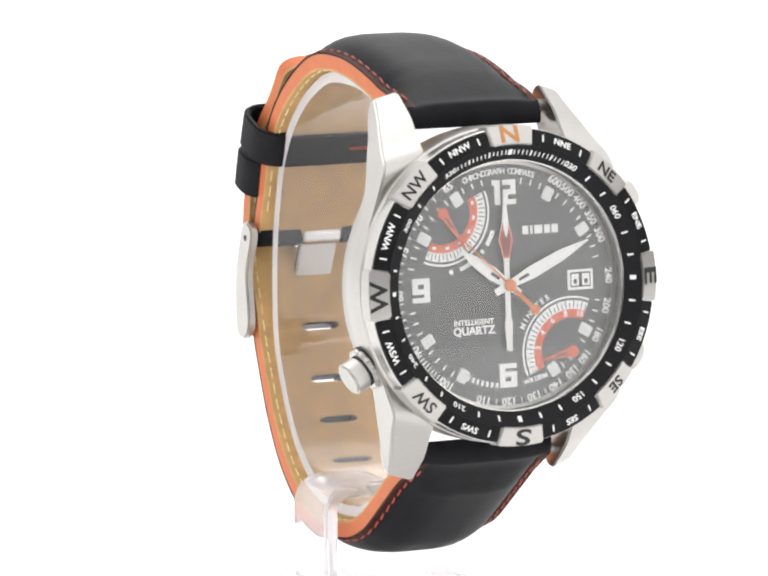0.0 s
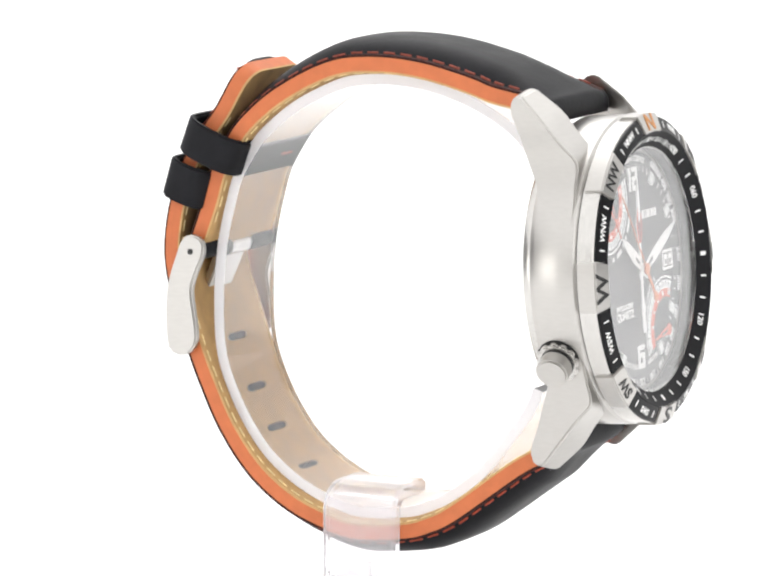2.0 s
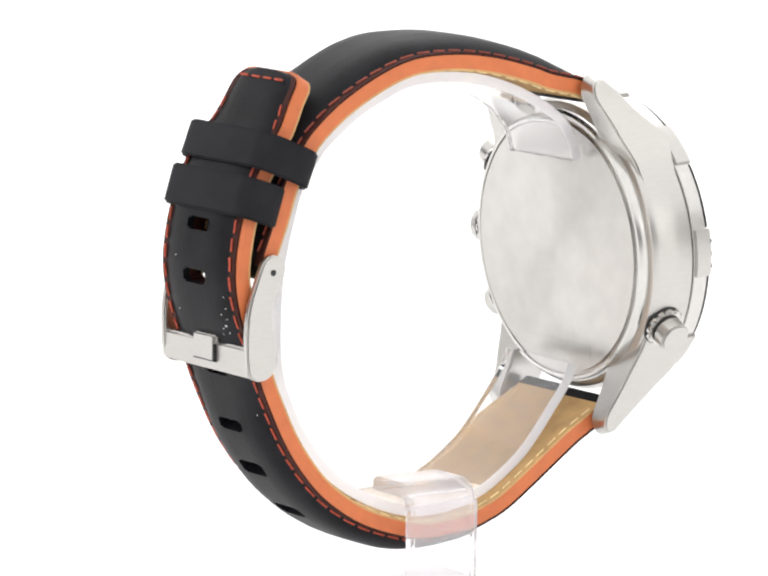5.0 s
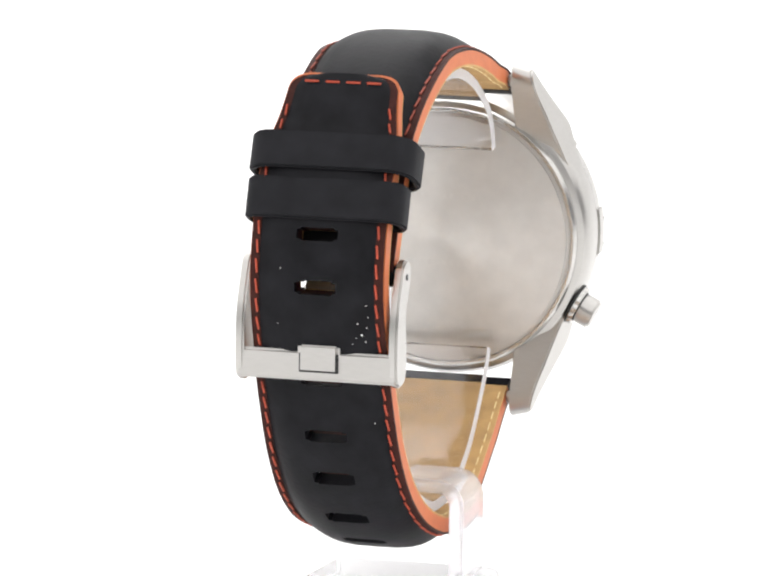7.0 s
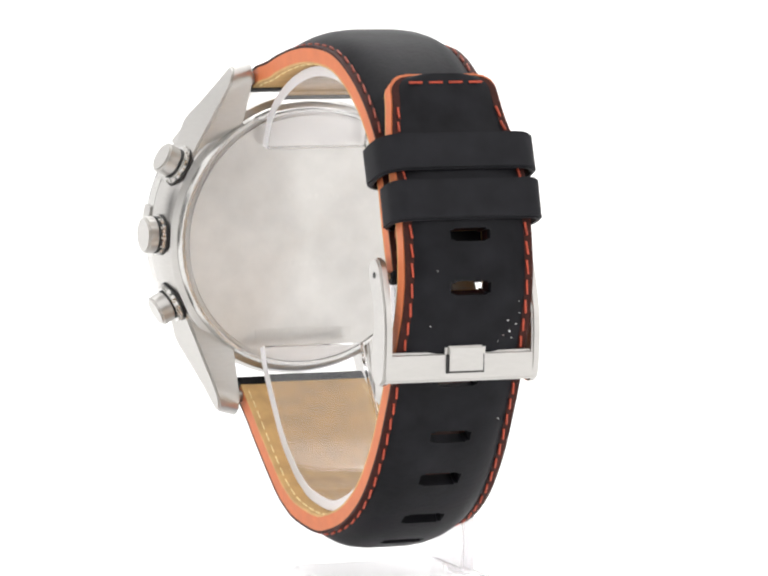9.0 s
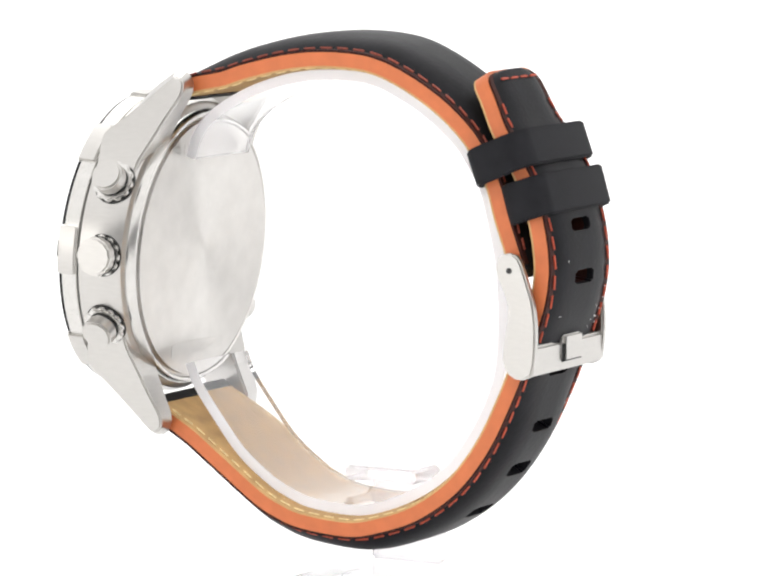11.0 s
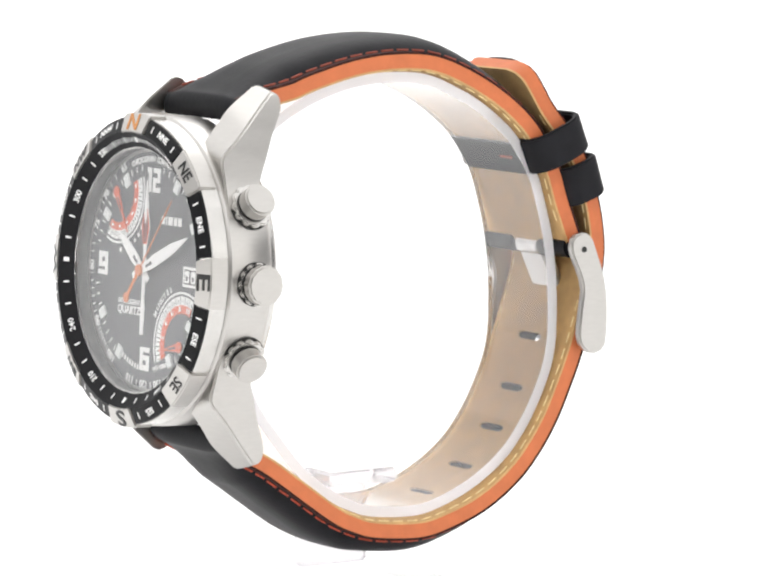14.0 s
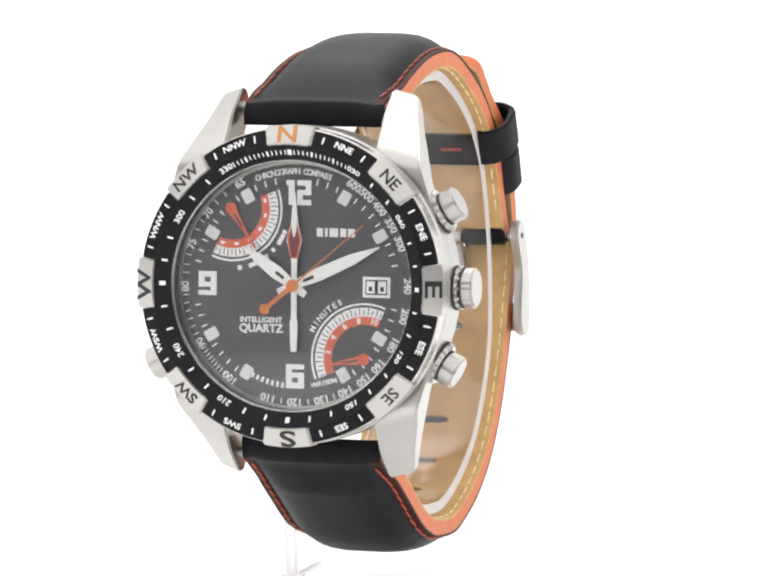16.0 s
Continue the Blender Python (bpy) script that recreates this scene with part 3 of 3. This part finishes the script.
def make_strap():
    global SIDE
    half = [1, 0.985, 0.95, 0.9, 0.87, 0.85, 0.82, 0.78, 0.72, 0.62, 0.5, 0.31, 0.25]
    us = [-u for u in half] + [0] + half[::-1]
    for name, pts, n, side in (("buckle_strap", U_LINE, 96, -1), ("hole_strap", L_LINE, 481, 1)):
        SIDE = side
        line, _ = curve(pts, n)
        upper = name == "buckle_strap"
        skip, wide, narrow = set(), set(), set()
        if not upper:
            for zy in SLOTS:
                i = min(range(int(n * 0.3), n - 1), key=lambda k: (line[k] - Vector(zy)).length)
                reach = 4 if zy[1] < -20 else 3
                rows = range(i - reach, i + reach + 1)
                for k in rows:
                    skip |= {(k, j) for j in ((12, 13) if k in (rows[0], rows[-1]) else (11, 12, 13, 14))}
                for k in range(i - 2, i + 3) if zy[1] < 0 else rows:
                    narrow |= {(k, j) for j in ((12, 13) if k in (i - 2, i + 2, rows[0], rows[-1]) and zy[1] < 0 else (11, 12, 13, 14))}
                for k in range(i - 6, i + 7):
                    wide |= {(k, j) for j in range(10, 16)}

        def width(s, upper=upper):
            w = 20.5 + 0.9 * smoothstep(0.0, 0.09, s) - 1.3 * smoothstep(0.1, 0.6, s)
            if not upper:
                e = (1 - s) * 149.0
                w -= 3.6 * smoothstep(20.0, 0.0, e) if e < 20 else 0.0
                if e < 3.0:
                    w -= 2 * (3.0 - math.sqrt(max(0.0, 9.0 - (3.0 - e) ** 2)))
            return w

        if upper:
            height = lambda s: 1.4 + 1.0 * smoothstep(0.0, 0.14, s) - 1.1 * smoothstep(0.45, 0.9, s)
        else:
            height = lambda s: 1.4 + 1.2 * smoothstep(0.0, 0.07, s) - 0.75 * smoothstep(0.3, 0.5, s) - 1.1 * smoothstep(0.54, 0.63, s)
        top_line = line if upper else line[:-2]

        def cover(s, width=width, upper=upper):
            return width(s) - (0.0 if upper else 0.42 * smoothstep(0.6, 0.75, s))

        strap = part(name, ribbon(top_line, 2.35, 2.65, us, skip, cover, pad(height, 0.12 if upper else 0.07)), M_BLACK, watch, "padded black leather strap")
        part("edge_core", ribbon(line, 0.3, 2.35, us, wide, lambda s: width(s) - 0.06), M_EDGE, strap, "orange painted strap core")
        if not upper:
            every = {(i, j) for i in range(n - 1) for j in range(len(us) - 1)}
            part("slot_rim", ribbon(line, 0.31, 2.34, us, every - (wide - skip), lambda s: width(s) - 0.06), M_MARGIN, strap, "dark brown slot walls")
        part("lining", ribbon(line, 0.0, 0.3, us, narrow, lambda s: width(s) - 0.1), M_LINING, strap, "tan leather lining")
        step = (line[0] - line[1]).normalized()
        fold = [line[0] + step * k for k in (1.5, 1.45, 1.3, 1.05, 0.7, 0.35, 0.0)] + [line[1]]
        drop = dict(zip((0, 1, 2, 3, 4, 5, 6, 7), (2.6, 2.0, 1.4, 0.85, 0.4, 0.12, 0.0, 0.0)))
        part("strap_end", ribbon(fold, -0.12, 2.67, us, set(), lambda s: width(0) + 0.08, lambda u, s: pad(height)(u, 0) - drop[round(s * 7)]), M_BLACK, strap, "black leather turned round the bar")
        if upper:
            for x0, x1 in ((-9.6, -2.6), (3.9, 10.6)):
                part("buckle_loop", spin(disc(1.7, x0, x1, 24, 0.3), YZ @ Matrix.Translation((26.5, 5.5, 0))), M_BLACK, strap, "black leather turned round the buckle pin")
        for u in (-1, 1):
            margin = [u * k for k in (0.87, 0.935, 1.0)]
            part("margin", ribbon(top_line, 2.5, 2.70, sorted(margin), set(), lambda s: cover(s) + 0.02), M_MARGIN, strap, "dark brown burnished margin")
            tagged(part("stitching", stitch_row(top_line, 2.92, u * 0.905, cover, 1.8, 0.7, 2.0, 0.98, 0.21, 0.12), M_DKTHREAD if upper else M_THREAD, strap, "orange thread"), kind="stuff")
            tagged(part("lining_stitching", stitch_row(line, -0.06, u * 0.915, width, 1.7, 0.8, 2.0, 0.95, 0.15), M_YARN, strap, "straw-coloured thread"), kind="stuff")
        if not upper:
            # the row across the tip
            p = line[-9]
            d = (line[-7] - line[-11]).normalized()
            out = Vector((d.y, -d.x)) * SIDE
            bm = bmesh.new()
            for x in (-4.9, -1.8, 1.3, 4.4):
                q = p + out * 3.5
                join(bm, box(-1.1, 1.1, -0.16, 0.16, -0.16, 0.16, 0.1), Matrix.Translation((x + lean(p.x) + 0.2, q.x, q.y)))
            tagged(part("stitching", bm, M_THREAD, strap, "orange thread"), kind="stuff")


SLOTS = ((28.6, 10.5), (29.3, 3.9), (25.7, -8.9), (22.5, -16.6), (18.8, -22.6), (13.3, -28.2), (6.3, -31.9))


def make_dust():
    """A few pale specks on the tail of the strap."""
    line, _ = curve(L_LINE, 241)
    bm = bmesh.new()
    for x, z, r in ((-6.1, -1.7, 0.16), (-5.6, -0.4, 0.09), (-6.9, -0.6, 0.10), (-5.2, -1.9, 0.08), (-6.6, -2.6, 0.12), (-7.2, 0.9, 0.08), (-4.6, -3.0, 0.07), (-7.0, 2.4, 0.07),
                    (1.6, -13.6, 0.10), (-6.8, -14.4, 0.10), (-6.5, -17.6, 0.09), (1.9, -20.4, 0.09), (2.8, -25.4, 0.08), (-3.4, -12.0, 0.07), (5.8, 6.2, 0.07), (6.3, -0.5, 0.08)):
        i = min(range(120, 236), key=lambda k: abs(line[k].y - z))
        d = (line[i + 1] - line[i - 1]).normalized()
        p = line[i] + Vector((d.y, -d.x)) * 3.36
        piece = bmesh.new()
        bmesh.ops.create_icosphere(piece, subdivisions=1, radius=r)
        join(bm, piece, Matrix.Translation((x, p.x, p.y)))
    tagged(part("dust", bm, M_WHITE, bpy.data.objects["hole_strap"], "pale dust specks"), kind="stuff")


def make_keeper(name, corner, across, along, x0, x1, rad, label):
    """A loop band round both straps. corner: its outer upper corner; across and along: its sides, in (y, z)."""
    wall = 1.0
    deep, high = across.length, along.length
    a, b = across.normalized(), along.normalized()
    bm = bmesh.new()
    outer, inner = [], []
    for (cx, cy), s in (((x0 + rad, rad), 180), ((x1 - rad, rad), 270), ((x1 - rad, deep - rad), 0), ((x0 + rad, deep - rad), 90)):
        for k in range(6):
            t = radians(s + 90 * k / 5)
            outer.append((cx + rad * math.cos(t), cy + rad * math.sin(t)))
            inner.append((cx + (rad - wall) * math.cos(t), cy + (rad - wall) * math.sin(t)))
    rings = []
    for loop, h in ((outer, 0.0), (outer, high), (inner, high), (inner, 0.0)):
        rings.append([bm.verts.new((x, corner.x + a.x * v + b.x * h, corner.y + a.y * v + b.y * h)) for x, v in loop])
    n = len(outer)
    for r in range(4):
        p, q = rings[r], rings[(r + 1) % 4]
        for i in range(n):
            bm.faces.new((p[i], p[(i + 1) % n], q[(i + 1) % n], q[i]))
    bmesh.ops.recalc_face_normals(bm, faces=bm.faces)
    bmesh.ops.bevel(bm, geom=[e for e in bm.edges if e.calc_face_angle(0) > 1.2], offset=0.28, segments=2, affect="EDGES")
    return part(name, bm, M_KEEPER, watch, label)


def make_buckle():
    outline, _ = curve([(27.1, 7.8), (25.4, 7.6), (24.5, 6.4), (24.7, 4.6), (26.1, 1.4), (26.6, -0.8), (26.2, -3.8), (25.8, -7.6), (26.6, -9.6), (28.4, -10.4), (30.5, -9.4), (31.0, -4.4), (30.6, 0.3), (29.2, 4.6), (28.2, 7.0), (27.2, 7.8)], 40)
    outline = [tuple(p) for p in outline[:-1]]
    bm = box(-11.15, 12.95, 29.15, 30.72, -9.8, -5.5, 0.4, 3)
    buckle = part("buckle", bm, M_STEEL, watch, "brushed steel buckle frame")
    for x in (-11.2, 11.7):
        part("side_plate", spin(prism(outline, x, x + 1.3, 0.3), YZ), M_STEEL, buckle)
    for x in (-11.28, 12.93):
        part("pin_end", spin(disc(0.45, x, x + 0.15, 16), YZ @ Matrix.Translation((26.7, 5.3, 0))), M_INK, buckle, "dark pin end")
    part("pin", spin(disc(0.7, -10.7, 12.4, 16), YZ @ Matrix.Translation((26.7, 5.3, 0))), M_POLISH, buckle)
    # black plate a little larger than the tongue, painting its shadow outline
    part("tongue_gap_shade", box(-2.88, 3.78, 29.0, 31.15, -8.95, -5.4, 0.5, 3), M_INK, buckle, "black plate for the shadow gap round the tongue")
    tongue = part("tongue", box(-2.7, 3.6, 29.9, 31.3, -8.75, -4.3, 0.55, 4), M_STEEL, watch, "steel tongue resting on the frame")
    part("blade", spin(prism([(26.0, 4.2), (27.2, 4.6), (30.9, -4.4), (30.0, -4.9)], -2.4, 3.6, 0.2), YZ), M_STEEL, tongue)
    part("sleeve", spin(disc(1.5, -2.2, 3.8, 24, 0.2), YZ @ Matrix.Translation((26.5, 5.3, 0))), M_POLISH, tongue)


make_case()
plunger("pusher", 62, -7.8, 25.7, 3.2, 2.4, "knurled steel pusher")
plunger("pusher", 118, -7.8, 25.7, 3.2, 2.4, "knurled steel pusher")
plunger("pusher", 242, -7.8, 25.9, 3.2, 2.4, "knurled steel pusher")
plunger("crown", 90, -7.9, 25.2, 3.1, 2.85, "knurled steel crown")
make_bezel()
make_dial()
seconds = make_pointers()
make_strap()
make_dust()
loop = make_keeper("keeper", Vector((27.6, 25.7)), Vector((-9.6, -4.1)), Vector((1.9, -5.1)), -11.9, 12.75, 3.8, "free black leather keeper loop")
make_keeper("keeper", Vector((30.6, 19.4)), Vector((-6.9, -2.4)), Vector((1.7, -5.7)), -11.4, 12.1, 2.8, "fixed black leather keeper loop")
part("stitch_bar", spin(box(-1.6, 1.6, -0.35, 0.35, -0.12, 0.12, 0.08), Matrix.Translation((4.4, 18.9, 19.2)) @ pose(0, 0, 0, 66, 0, 0)), M_THREAD, loop, "short orange thread bar")
make_buckle()

# ---- the clear stand ----
stand = tagged(new("watch_stand"), "clear acrylic display stand with a C-shaped cuff inside the strap", "stand")
CUFF = [(-28.6, 18.5), (-27.4, 22.0), (-24.4, 25.4), (-18.5, 28.8), (-11.9, 31.0), (-6.0, 31.8), (-0.5, 31.7), (3.0, 31.0), (6.3, 29.6), (9.8, 27.8), (13.1, 25.5), (16.3, 22.7), (18.2, 20.2), (20.4, 16.5), (21.8, 12.0),
        (23.0, 7.0), (23.6, 2.0), (23.8, -3.0), (23.6, -8.5), (22.6, -12.9), (19.9, -18.7), (16.5, -23.6), (13.0, -26.8), (8.8, -29.4), (3.8, -31.4), (-0.6, -32.2), (-7.5, -31.7), (-11.0, -30.6), (-14.4, -28.9), (-19.5, -25.0), (-24.0, -19.6), (-27.2, -15.2), (-28.5, -12.2)]


def make_stand():
    global SIDE
    SIDE = -1
    line, _ = curve(CUFF, 120)
    bm = ribbon(line, -0.75, 0.75, [-1, -0.97, -0.5, 0, 0.5, 0.97, 1], set(), lambda s: 16.2)
    part("cuff", bm, M_ACRYLIC, stand, "clear bent cuff")
    for u in (-1, 1):
        part("cuff_edge", ribbon(line, -0.77, 0.77, sorted((u, u * 1.02)), set(), lambda s: 16.24), M_FROST, stand, "frosted white cut edge")
    # one strip, bent from the post over the cuff
    mid = [(-12.6, -42.8), (-12.6, -31.6)] + [(-9.5 - 3.1 * math.cos(radians(a)), -31.6 + 3.1 * math.sin(radians(a))) for a in range(10, 91, 10)] + [(-2.6, -28.5)]
    outer, inner = [], []
    for k, (x, z) in enumerate(mid):
        a, b = mid[max(k - 1, 0)], mid[min(k + 1, len(mid) - 1)]
        d = Vector((b[0] - a[0], b[1] - a[1])).normalized()
        outer.append((x - d.y * 1.1, z + d.x * 1.1))
        inner.append((x + d.y * 1.1, z - d.x * 1.1))
    bm = prism(outer + inner[::-1], -3.8, 8.0, 0.45, 3)
    bm.transform(Matrix(((1, 0, 0, 0), (0, 0, -1, 0), (0, 1, 0, 0), (0, 0, 0, 1))))
    part("hook", bm, M_POST, stand, "clear strip bent into a hook")
    part("base", box(-15.5, 10.0, -11.0, 7.0, -49.96, -42.85, 0.5, 3), M_CLEAR, stand)


make_stand()
for ob in stand.children:
    ob.visible_shadow = False


# ---- what moves ----
def motions():
    # the turntable goes round evenly; the watch sits on it a degree out of plumb
    turn = [(t / 2, pose(0, 0, 0, 0, 0, 24.5 + 19.806 * t / 2) @ pose(0, 0, 0, 0, -0.9, 0)) for t in range(33)]
    walk(watch, turn)
    walk(stand, turn)
    m = CASE.copy()
    m.translation *= MM
    rows = []
    for s in range(17):
        a = 50 - 6 * (16 - s)
        rows.append((float(s), m @ pose(0, 0, 0, 0, 0, -a)))
        if s < 16:
            rows.append((s + 0.85, m @ pose(0, 0, 0, 0, 0, -a)))
    walk(seconds, rows)


motions()
